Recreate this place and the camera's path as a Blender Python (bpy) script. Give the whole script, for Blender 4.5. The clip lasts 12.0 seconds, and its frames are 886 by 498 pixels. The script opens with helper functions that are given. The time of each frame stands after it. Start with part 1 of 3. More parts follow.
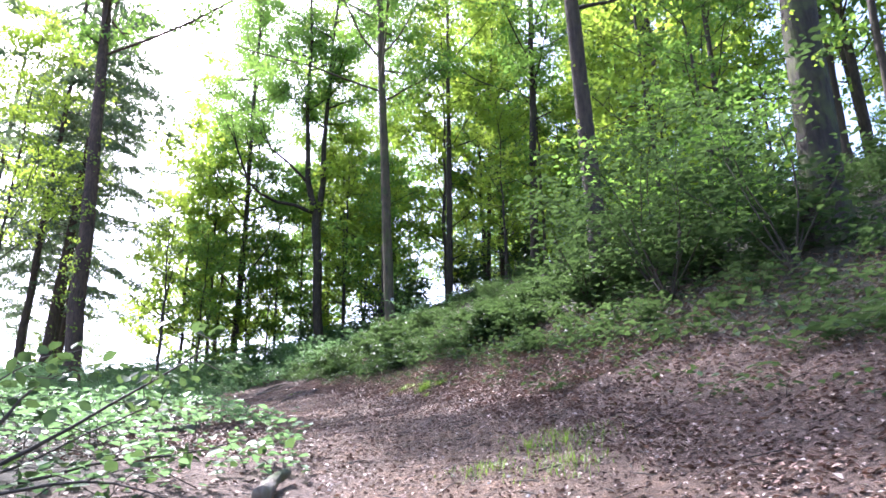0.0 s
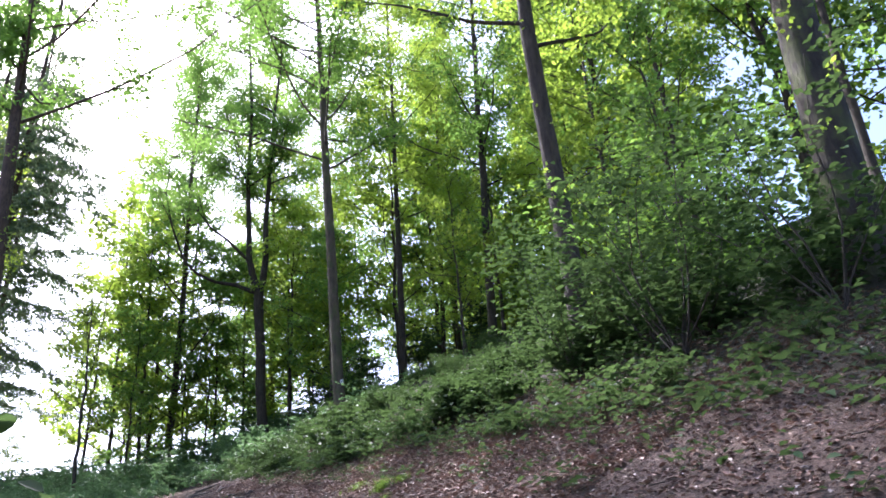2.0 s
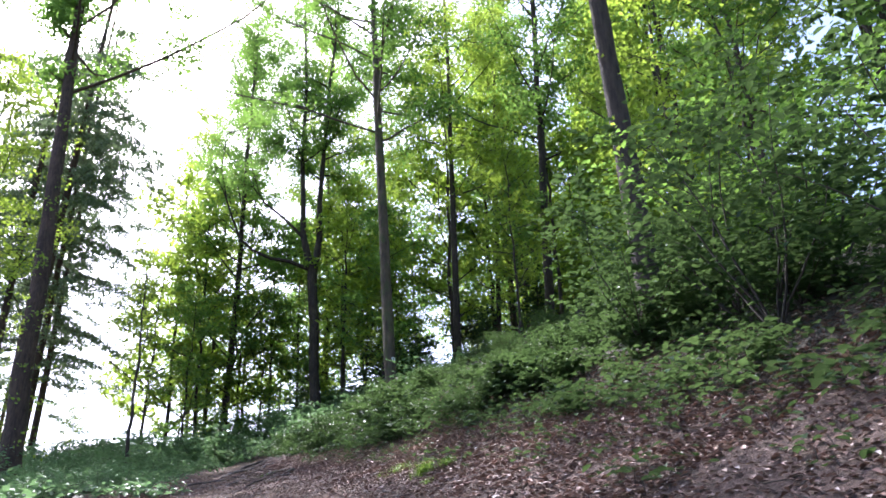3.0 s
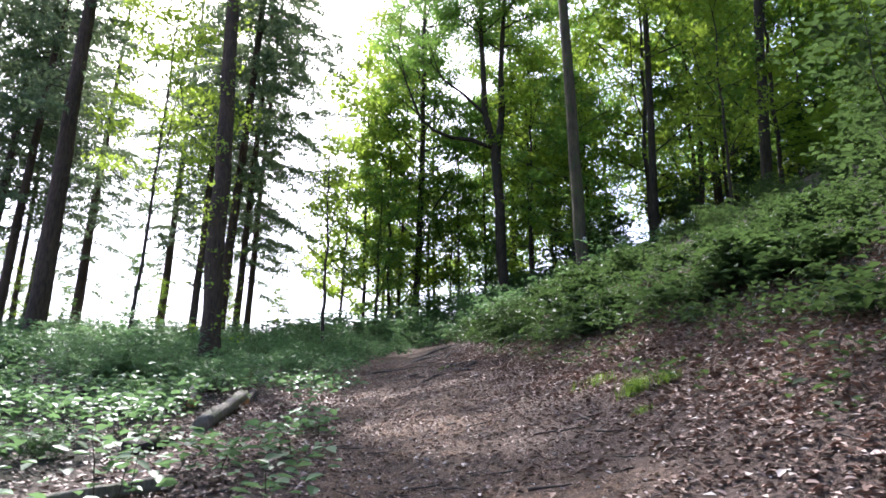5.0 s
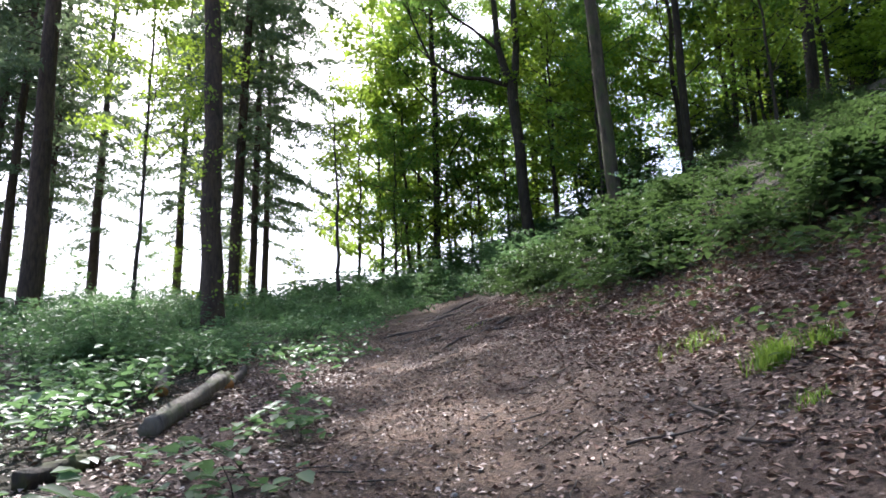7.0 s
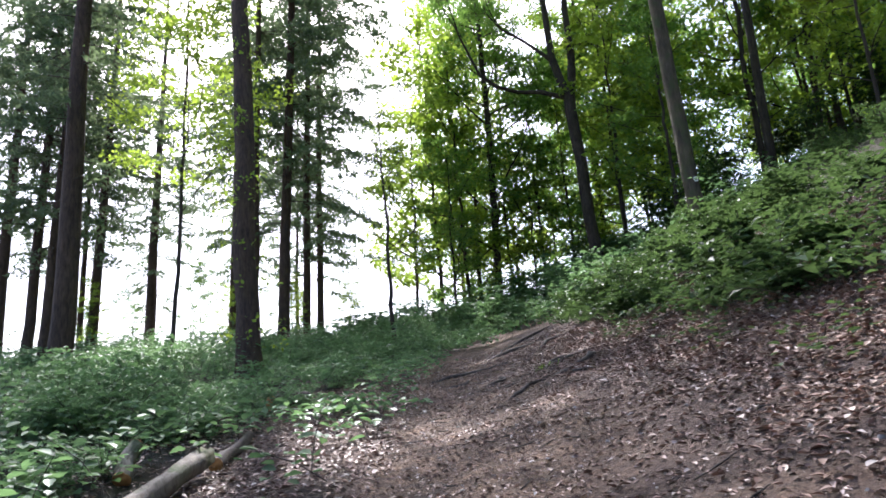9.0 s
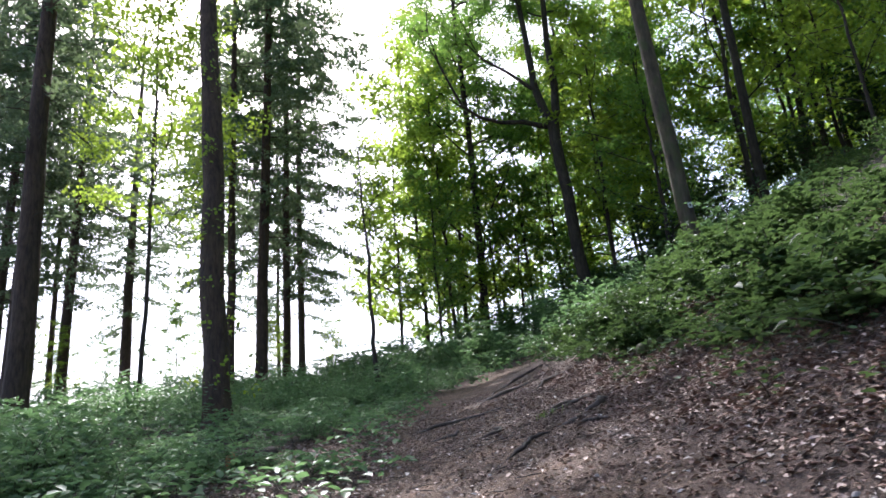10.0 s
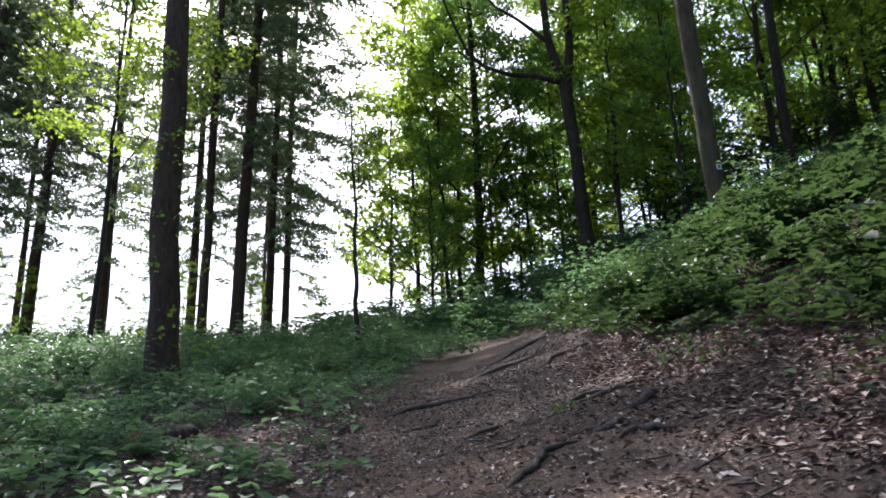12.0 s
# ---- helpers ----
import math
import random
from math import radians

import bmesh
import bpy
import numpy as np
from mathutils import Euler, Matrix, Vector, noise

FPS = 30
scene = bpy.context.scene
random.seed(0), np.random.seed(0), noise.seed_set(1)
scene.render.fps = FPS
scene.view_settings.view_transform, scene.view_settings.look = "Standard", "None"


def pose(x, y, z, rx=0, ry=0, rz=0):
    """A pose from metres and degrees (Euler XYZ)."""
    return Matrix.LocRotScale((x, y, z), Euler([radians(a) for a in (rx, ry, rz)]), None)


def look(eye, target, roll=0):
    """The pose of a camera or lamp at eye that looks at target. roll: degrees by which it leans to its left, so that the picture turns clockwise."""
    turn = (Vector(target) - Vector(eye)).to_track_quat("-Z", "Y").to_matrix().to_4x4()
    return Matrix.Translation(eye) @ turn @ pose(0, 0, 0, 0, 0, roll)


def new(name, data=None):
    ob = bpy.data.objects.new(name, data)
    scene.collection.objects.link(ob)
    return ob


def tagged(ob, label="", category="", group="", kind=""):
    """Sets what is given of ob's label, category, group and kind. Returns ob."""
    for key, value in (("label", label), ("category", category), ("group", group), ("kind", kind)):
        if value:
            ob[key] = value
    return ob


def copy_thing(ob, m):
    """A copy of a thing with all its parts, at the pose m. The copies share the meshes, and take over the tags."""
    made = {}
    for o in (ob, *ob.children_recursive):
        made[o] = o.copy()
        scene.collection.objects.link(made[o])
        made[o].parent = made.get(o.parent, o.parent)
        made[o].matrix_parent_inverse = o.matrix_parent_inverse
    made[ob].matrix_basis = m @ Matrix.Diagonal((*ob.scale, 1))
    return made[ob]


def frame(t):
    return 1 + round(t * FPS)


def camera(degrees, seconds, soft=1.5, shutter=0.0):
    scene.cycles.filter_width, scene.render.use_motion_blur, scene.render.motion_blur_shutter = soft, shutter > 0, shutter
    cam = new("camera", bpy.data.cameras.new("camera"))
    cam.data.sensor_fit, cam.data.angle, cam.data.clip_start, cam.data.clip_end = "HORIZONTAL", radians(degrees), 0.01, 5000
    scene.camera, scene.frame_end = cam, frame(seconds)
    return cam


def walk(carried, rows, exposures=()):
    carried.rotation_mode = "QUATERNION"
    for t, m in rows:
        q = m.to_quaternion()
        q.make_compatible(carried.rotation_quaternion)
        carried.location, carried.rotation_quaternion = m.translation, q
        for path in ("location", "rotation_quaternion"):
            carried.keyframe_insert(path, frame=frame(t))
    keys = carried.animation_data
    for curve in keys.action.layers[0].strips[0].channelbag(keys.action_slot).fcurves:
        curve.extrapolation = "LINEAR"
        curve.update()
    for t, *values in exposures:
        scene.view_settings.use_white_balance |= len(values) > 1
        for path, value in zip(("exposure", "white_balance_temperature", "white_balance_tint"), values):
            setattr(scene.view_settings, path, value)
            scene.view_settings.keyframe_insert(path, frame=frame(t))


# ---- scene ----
cam = camera(61.86, 12.0, soft=1.7)
PATH = [
    (0.0, pose(0.000, 0.000, 2.250, 109.27, 1.23, -21.25)),
    (0.5, pose(0.195, 0.734, 2.383, 112.24, 4.31, -20.73)),
    (1.0, pose(0.469, 1.348, 2.507, 112.98, 3.07, -23.30)),
    (1.5, pose(0.733, 2.078, 2.666, 114.94, 4.47, -22.81)),
    (2.0, pose(0.949, 2.712, 2.869, 115.33, 4.65, -24.09)),
    (2.5, pose(1.328, 3.397, 3.027, 115.79, 5.28, -21.14)),
    (2.7, pose(1.469, 3.668, 3.046, 115.37, 3.97, -21.34)),
    (4.3, pose(2.308, 5.933, 3.718, 110.38, 1.30, -10.64)),
    (4.5, pose(2.377, 6.204, 3.768, 110.00, 2.33, -9.09)),
    (5.0, pose(2.442, 6.867, 3.936, 105.26, -0.71, -6.03)),
    (5.5, pose(2.606, 7.465, 4.037, 101.28, 1.34, -3.64)),
    (6.0, pose(2.559, 8.113, 4.146, 100.65, 3.34, -3.83)),
    (6.5, pose(2.674, 8.864, 4.258, 101.43, 4.06, -4.83)),
    (7.0, pose(2.718, 9.617, 4.381, 101.65, 2.31, -3.66)),
    (7.2, pose(2.729, 9.921, 4.472, 101.28, 1.76, -3.98)),
    (8.8, pose(2.947, 12.349, 4.811, 103.79, 4.25, 0.78)),
    (9.0, pose(2.963, 12.652, 4.867, 104.21, 4.08, 1.62)),
    (9.5, pose(2.960, 13.372, 5.029, 105.50, 4.24, 0.65)),
    (10.0, pose(2.966, 14.147, 5.168, 106.93, 5.40, 0.75)),
    (10.5, pose(2.920, 14.900, 5.292, 107.08, 4.03, -0.01)),
    (11.0, pose(2.980, 15.667, 5.401, 107.25, 4.61, -0.80)),
    (11.5, pose(3.021, 16.430, 5.472, 106.82, 2.46, -1.21)),
    (12.0, pose(3.105, 17.184, 5.585, 104.24, 2.37, -0.31)),
]
walk(cam, PATH, exposures=[(0.0, 2.12, 5500, 23), (1.0, 1.6, 5500, 23), (2.5, 1.6, 5500, 22), (5.0, 1.33, 5700, 17), (7.2, 1.23, 5750, 15), (9.4, 1.38, 5700, 17), (10.2, 1.1, 5700, 16), (12.0, 0.84, 5750, 15)])

# ---- sky and sun ----
SUN_UP, SUN_AZ = 47.0, -17.0      # degrees above the horizon, and from +y towards +x
world = bpy.data.worlds.new("world")
scene.world = world
world.use_nodes = True
wn = world.node_tree.nodes
sky = wn.new("ShaderNodeTexSky")
sky.sky_type, sky.sun_disc = "NISHITA", False
sky.sun_elevation, sky.sun_rotation = radians(SUN_UP), radians(SUN_AZ)
sky.air_density, sky.dust_density, sky.ozone_density = 1.0, 4.0, 1.0
wn["Background"].inputs["Strength"].default_value = 0.15
world.node_tree.links.new(sky.outputs[0], wn["Background"].inputs["Color"])
sun = new("sun", bpy.data.lights.new("sun", "SUN"))
sun.data.energy, sun.data.angle, sun.data.color = 5.0, radians(0.6), (1.0, 0.93, 0.82)
to_sun = Vector((math.sin(radians(SUN_AZ)) * math.cos(radians(SUN_UP)), math.cos(radians(SUN_AZ)) * math.cos(radians(SUN_UP)), math.sin(radians(SUN_UP))))
sun.matrix_world = look(Vector((0, 20, 60)), Vector((0, 20, 60)) - to_sun)


# ---- materials ----
def node_mat(name):
    m = bpy.data.materials.new(name)
    m.use_nodes = True
    t = m.node_tree
    return m, t, t.nodes["Principled BSDF"]


def add_ramp(t, source, stops):
    r = t.nodes.new("ShaderNodeValToRGB")
    e = r.color_ramp.elements
    while len(e) < len(stops):
        e.new(0.5)
    for k, (p, c) in zip(e, stops):
        k.position, k.color = p, (*c, 1)
    t.links.new(source, r.inputs[0])
    return r.outputs[0]


def add_noise(t, scale, detail=4.0, stretch=None, rough=0.6, coord="Object"):
    n = t.nodes.new("ShaderNodeTexNoise")
    n.inputs["Scale"].default_value, n.inputs["Detail"].default_value, n.inputs["Roughness"].default_value = scale, detail, rough
    c = t.nodes.new("ShaderNodeTexCoord")
    src = c.outputs[coord]
    if stretch:
        m = t.nodes.new("ShaderNodeMapping")
        m.inputs["Scale"].default_value = stretch
        t.links.new(src, m.inputs[0])
        src = m.outputs[0]
    t.links.new(src, n.inputs["Vector"])
    return n.outputs["Fac"]


def blend(t, fac, a, b, how="MIX"):
    m = t.nodes.new("ShaderNodeMix")
    m.data_type, m.blend_type = "RGBA", how
    for s, i in ((fac, 0), (a, 6), (b, 7)):
        if isinstance(s, (int, float)):
            m.inputs[i].default_value = s
        elif isinstance(s, tuple):
            m.inputs[i].default_value = (*s, 1)
        else:
            t.links.new(s, m.inputs[i])
    return m.outputs[2]


def add_bump(t, b, height, strength, dist):
    n = t.nodes.new("ShaderNodeBump")
    n.inputs["Strength"].default_value, n.inputs["Distance"].default_value = strength, dist
    t.links.new(height, n.inputs["Height"])
    t.links.new(n.outputs[0], b.inputs["Normal"])


def leaf_mat(name, dark, mid, light, through_col, part_through=0.45, rough=0.42, gloss=0.3):
    """Leaf: gloss and diffuse on top, light through it, each leaf a little different."""
    m, t, b = node_mat(name)
    g = t.nodes.new("ShaderNodeNewGeometry")
    col = add_ramp(t, g.outputs["Random Per Island"], [(0.0, dark), (0.5, mid), (1.0, light)])
    patch = add_ramp(t, add_noise(t, 0.35, 3.0), [(0.35, (0.72, 0.78, 0.72)), (0.65, (1.15, 1.1, 1.0))])
    col = blend(t, 1.0, col, patch, "MULTIPLY")
    t.links.new(col, b.inputs["Base Color"])
    b.inputs["Roughness"].default_value = rough
    b.inputs["Specular IOR Level"].default_value = gloss
    tr = t.nodes.new("ShaderNodeBsdfTranslucent")
    t.links.new(blend(t, 0.8, col, through_col), tr.inputs["Color"])
    mx = t.nodes.new("ShaderNodeMixShader")
    mx.inputs[0].default_value = part_through
    t.links.new(b.outputs[0], mx.inputs[1])
    t.links.new(tr.outputs[0], mx.inputs[2])
    t.links.new(mx.outputs[0], t.nodes["Material Output"].inputs["Surface"])
    return m


def bark_mat(name, dark, light, moss=None, moss_at=0.55, scale=1.0):
    m, t, b = node_mat(name)
    ridge = add_noise(t, 9.0 * scale, 6.0, (1, 1, 0.22), 0.7)
    broad = add_noise(t, 1.3, 3.0, (1, 1, 0.5))
    col = add_ramp(t, ridge, [(0.32, dark), (0.68, light)])
    col = blend(t, 1.0, col, add_ramp(t, broad, [(0.3, (0.7, 0.7, 0.7)), (0.7, (1.2, 1.17, 1.12))]), "MULTIPLY")
    if moss:
        f = add_ramp(t, add_noise(t, 2.2, 5.0, (1, 1, 0.6)), [(moss_at - 0.06, (0, 0, 0)), (moss_at + 0.1, (1, 1, 1))])
        col = blend(t, f, col, moss)
    t.links.new(col, b.inputs["Base Color"])
    b.inputs["Roughness"].default_value = 0.9
    add_bump(t, b, ridge, 1.0, 0.06)
    return m


def ground_mat():
    """Trodden soil on the path, leaf mould beside it, dark humus under the plants; blended by the mesh's own cover values."""
    m, t, b = node_mat("forest_soil")
    a = t.nodes.new("ShaderNodeAttribute")
    a.attribute_name = "cover"
    sep = t.nodes.new("ShaderNodeSeparateColor")
    t.links.new(a.outputs["Color"], sep.inputs[0])
    fine, mid, wide = add_noise(t, 38.0, 6.0, None, 0.75), add_noise(t, 6.0, 5.0, None, 0.65), add_noise(t, 0.8, 4.0)
    soil = add_ramp(t, fine, [(0.4, (0.075, 0.044, 0.03)), (0.5, (0.155, 0.096, 0.063)), (0.62, (0.32, 0.218, 0.15))])
    soil = blend(t, 1.0, soil, add_ramp(t, mid, [(0.38, (0.62, 0.61, 0.6)), (0.62, (1.3, 1.27, 1.22))]), "MULTIPLY")
    soil = blend(t, 1.0, soil, add_ramp(t, wide, [(0.38, (0.75, 0.74, 0.73)), (0.62, (1.25, 1.23, 1.2))]), "MULTIPLY")
    mould = add_ramp(t, add_noise(t, 22.0, 6.0, None, 0.8), [(0.4, (0.05, 0.031, 0.022)), (0.5, (0.13, 0.082, 0.06)), (0.62, (0.27, 0.185, 0.145))])
    humus = add_ramp(t, mid, [(0.3, (0.028, 0.026, 0.015)), (0.7, (0.075, 0.06, 0.035))])
    col = blend(t, sep.outputs[0], mould, soil)
    col = blend(t, sep.outputs[1], col, humus)
    t.links.new(col, b.inputs["Base Color"])
    b.inputs["Roughness"].default_value = 0.95
    hgt = t.nodes.new("ShaderNodeMath")
    hgt.operation = "ADD"
    t.links.new(fine, hgt.inputs[0])
    t.links.new(mid, hgt.inputs[1])
    add_bump(t, b, hgt.outputs[0], 1.0, 0.06)
    return m


def plain_mat(name, a, c, scale=8.0, rough=0.85, stretch=None, bump=0.4):
    m, t, b = node_mat(name)
    n = add_noise(t, scale, 5.0, stretch, 0.7)
    t.links.new(add_ramp(t, n, [(0.3, a), (0.7, c)]), b.inputs["Base Color"])
    b.inputs["Roughness"].default_value = rough
    add_bump(t, b, n, bump, 0.02)
    return m


def litter_mat(name, stops):
    m, t, b = node_mat(name)
    g = t.nodes.new("ShaderNodeNewGeometry")
    t.links.new(add_ramp(t, g.outputs["Random Per Island"], stops), b.inputs["Base Color"])
    b.inputs["Roughness"].default_value = 0.6
    return m


M_BEECH = leaf_mat("beech_leaf", (0.035, 0.085, 0.018), (0.06, 0.14, 0.025), (0.11, 0.2, 0.035), (0.3, 0.5, 0.085), 0.53)
M_YOUNG = leaf_mat("young_leaf", (0.05, 0.11, 0.02), (0.085, 0.18, 0.03), (0.15, 0.25, 0.04), (0.48, 0.64, 0.07), 0.6)
M_SHRUB = leaf_mat("shrub_leaf", (0.018, 0.04, 0.02), (0.034, 0.07, 0.032), (0.064, 0.115, 0.05), (0.13, 0.21, 0.055), 0.34, 0.5, 0.24)
M_BRAMBLE = leaf_mat("bramble_leaf", (0.042, 0.09, 0.046), (0.085, 0.165, 0.082), (0.155, 0.24, 0.13), (0.25, 0.42, 0.15), 0.38, 0.46, 0.3)
M_NEEDLE = leaf_mat("needles", (0.03, 0.06, 0.032), (0.055, 0.1, 0.05), (0.095, 0.15, 0.07), (0.26, 0.34, 0.16), 0.42, 0.45)
M_GRASS = leaf_mat("grass_blade", (0.07, 0.14, 0.02), (0.12, 0.22, 0.03), (0.2, 0.3, 0.05), (0.35, 0.5, 0.08), 0.4)
M_BARK = bark_mat("dark_bark", (0.026, 0.019, 0.014), (0.085, 0.064, 0.047))
M_BEECHBARK = bark_mat("grey_bark", (0.05, 0.038, 0.024), (0.15, 0.115, 0.075), (0.075, 0.08, 0.032), 0.55, 0.6)
M_MOSSBARK = bark_mat("mossy_bark", (0.02, 0.015, 0.011), (0.06, 0.045, 0.032), (0.07, 0.08, 0.022), 0.53)
M_PINE = bark_mat("conifer_bark", (0.034, 0.021, 0.014), (0.12, 0.075, 0.05), None, 0.5, 1.4)
M_TWIG = plain_mat("twig_bark", (0.03, 0.024, 0.018), (0.08, 0.06, 0.045), 12.0)
M_GROUND = ground_mat()
M_LOG = bark_mat("weathered_log", (0.1, 0.085, 0.07), (0.29, 0.26, 0.22), (0.08, 0.1, 0.04), 0.55)
M_CUT = plain_mat("cut_wood", (0.28, 0.13, 0.045), (0.48, 0.24, 0.08), 14.0)
M_ROOT = plain_mat("root_bark", (0.03, 0.022, 0.018), (0.09, 0.066, 0.054), 16.0)
M_STONE = plain_mat("pebble", (0.14, 0.12, 0.11), (0.38, 0.34, 0.31), 9.0)
M_PAINT = plain_mat("blaze_paint", (0.6, 0.6, 0.58), (0.82, 0.82, 0.8), 20.0)
M_LITTER = litter_mat("dead_leaf", [(0.0, (0.068, 0.036, 0.025)), (0.3, (0.185, 0.1, 0.072)), (0.65, (0.36, 0.235, 0.18)), (0.9, (0.53, 0.4, 0.335)), (1.0, (0.58, 0.5, 0.45))])


# ---- mesh helpers ----
def mesh_from(name, verts, faces):
    """A mesh from an (n, 3) array and a list of index arrays of three or four columns."""
    me = bpy.data.meshes.new(name)
    verts = np.asarray(verts, dtype=np.float32)
    me.vertices.add(len(verts))
    me.vertices.foreach_set("co", verts.ravel())
    loops = np.concatenate([np.asarray(f).ravel() for f in faces]).astype(np.int32)
    sizes = np.concatenate([np.full(len(f), np.asarray(f).shape[1]) for f in faces]).astype(np.int32)
    me.loops.add(len(loops))
    me.loops.foreach_set("vertex_index", loops)
    me.polygons.add(len(sizes))
    me.polygons.foreach_set("loop_start", np.concatenate([[0], np.cumsum(sizes)[:-1]]).astype(np.int32))
    me.polygons.foreach_set("loop_total", sizes)
    me.update(calc_edges=True)
    return me


def part(name, data, material, parent=None, label="", smooth=False):
    me = mesh_from(name, *data)
    me.materials.append(material)
    if smooth:
        me.polygons.foreach_set("use_smooth", np.ones(len(me.polygons), dtype=bool))
    ob = new(name, me)
    if parent:
        ob.parent = parent
    if label:
        tagged(ob, label)
    return ob


def thing(name, place, label, category, group="", kind=""):
    ob = new(name)
    ob.empty_display_size = 0.2
    ob.location = place
    return tagged(ob, label, category, group, kind)


def merge(pieces):
    """Joins (verts, faces) pairs into one."""
    vs, tri, quad, n = [], [], [], 0
    for v, fs in pieces:
        vs.append(v)
        for f in fs:
            f = np.asarray(f)
            (tri if f.shape[1] == 3 else quad).append(f + n)
        n += len(v)
    return np.concatenate(vs), [np.concatenate(k) for k in (tri, quad) if k]


def tube(points, radii, sides=8, rough=0.0, rng=None, caps=False):
    p = np.asarray(points, float)
    r = np.asarray(radii, float)
    tan = np.gradient(p, axis=0)
    tan /= np.linalg.norm(tan, axis=1)[:, None] + 1e-9
    mean = tan.mean(0)
    ref = np.array([1.0, 0, 0]) if abs(mean[0]) < 0.7 * np.linalg.norm(mean) else np.array([0, 1.0, 0])
    u = np.cross(tan, ref)
    u /= np.linalg.norm(u, axis=1)[:, None] + 1e-9
    w = np.cross(tan, u)
    a = np.linspace(0, 2 * math.pi, sides, endpoint=False)
    rr = r[:, None] * np.ones((1, sides))
    if rough and rng is not None:
        rr = rr * (1 + rough * rng.normal(size=rr.shape) + rough * 1.5 * rng.normal(size=(1, sides)))
    v = p[:, None] + rr[..., None] * (np.cos(a)[None, :, None] * u[:, None] + np.sin(a)[None, :, None] * w[:, None])
    v = v.reshape(-1, 3)
    i = np.arange(len(p) - 1)[:, None] * sides
    j = np.arange(sides)[None, :]
    k = (j + 1) % sides
    quads = np.stack([i + j, i + k, i + sides + k, i + sides + j], -1).reshape(-1, 4)
    faces = [quads]
    if caps:
        n = len(v)
        v = np.concatenate([v, p[:1], p[-1:]])
        jj = np.arange(sides)
        last = (len(p) - 1) * sides
        faces.append(np.concatenate([np.stack([np.full(sides, n), (jj + 1) % sides, jj], 1),
                                     np.stack([np.full(sides, n + 1), last + jj, last + (jj + 1) % sides], 1)]))
    return v, faces


def leaves(centres, size, rng, flat=0.6, width=0.62, spread=0.35, fold=0.18, oval=False):
    """Leaves folded along the middle rib, lying more or less level: kite-shaped, or oval with a pointed tip."""
    c = np.asarray(centres, float)
    n = len(c)
    nor = rng.normal(size=(n, 3)) * (1 - flat)
    nor[:, 2] += flat * 1.2
    nor /= np.linalg.norm(nor, axis=1)[:, None] + 1e-9
    ax = rng.normal(size=(n, 3))
    ax -= nor * (ax * nor).sum(1)[:, None]
    ax /= np.linalg.norm(ax, axis=1)[:, None] + 1e-9
    side = np.cross(nor, ax)
    s = (size * (1 + spread * rng.uniform(-1, 1, n)))[:, None]
    tip = c + ax * s * 0.55 - nor * s * 0.08
    root = c - ax * s * 0.45
    left = c + side * s * width * 0.5 + nor * s * fold - ax * s * 0.04
    right = c - side * s * width * 0.5 + nor * s * fold - ax * s * 0.04
    if oval:
        out = []
        for sg in (1, -1):
            for along, w, lift in ((-0.2, 0.42, 0.8), (0.17, 0.5, 0.75)):
                out.append(c + ax * s * along + sg * side * s * width * w + nor * s * fold * lift)
        v = np.stack([root, out[0], out[1], tip, out[3], out[2]], 1).reshape(-1, 3)
        b = np.arange(n)[:, None] * 6
        return v, [np.concatenate([b + np.array([k]) for k in ((0, 2, 1), (0, 3, 2), (0, 4, 3), (0, 5, 4))])]
    v = np.stack([root, left, tip, right], 1).reshape(-1, 3)
    b = np.arange(n)[:, None] * 4
    tris = np.concatenate([b + np.array([[0, 2, 1]]), b + np.array([[0, 3, 2]])])
    return v, [tris]


# ---- the lie of the land ----
def path_x(y):
    y = np.asarray(y, float)
    return 2.9 * (1 - np.exp(-np.maximum(y, -3) / 4.0)) + 0.012 * np.clip(y - 30, 0, 20) ** 2


def land(x, y):
    """Height of the hillside: it climbs along the path to a crest, rises steeply to one side and dips a little on the other."""
    x, y = np.asarray(x, float), np.asarray(y, float)
    d = x - path_x(y)
    k = np.clip(y - 58, 0, None)
    yy = np.where(y > 58, 58 + np.where(k < 22, k - k * k / 44, 11 - 0.35 * (k - 22)), y)
    yy = np.clip(yy, -40, None)
    z = 3.5 + 0.16 * (yy - 12) - 0.0042 * np.clip(12 - y, 0, 12) ** 2
    e = np.clip(d, 0, 6)
    z = z + 0.17 * e + 0.035 * e * e + 0.5 * (np.clip(d, 6, 22) - 6) + 0.1 * (np.clip(d, 22, 60) - 22)
    g = np.clip(d, None, 0)
    z = z - 0.35 * (1 - np.exp(g / 3)) + 0.03 * (np.clip(-d, 8, 30) - 8)
    u = np.clip((y - 34) / 24, 0, 1)
    return z + 1.2 * u * u * (3 - 2 * u) * np.clip((x - 1) / 9, 0, 1)


def bumps(x, y):
    x, y = np.asarray(x, float), np.asarray(y, float)
    return (0.02 * np.sin(3.1 * x + 1.3 * y) * np.sin(2.3 * y - 0.7 * x) + 0.03 * np.sin(1.1 * x - 0.6 * y + 2) * np.sin(0.9 * y + 0.5 * x)
            + 0.008 * np.sin(9 * x + 4 * y) * np.sin(8 * y - 3 * x))


def ground_z(x, y):
    return land(x, y) + bumps(x, y)


def axis_steps(lo, hi, step, far, growth=1.18):
    core = list(np.arange(lo, hi + step / 2, step))
    left, s = [lo], step
    while left[-1] > -far:
        s *= growth
        left.append(left[-1] - s)
    right, s = [core[-1]], step
    while right[-1] < far:
        s *= growth
        right.append(right[-1] + s)
    return np.array(left[:0:-1] + core + right[1:])


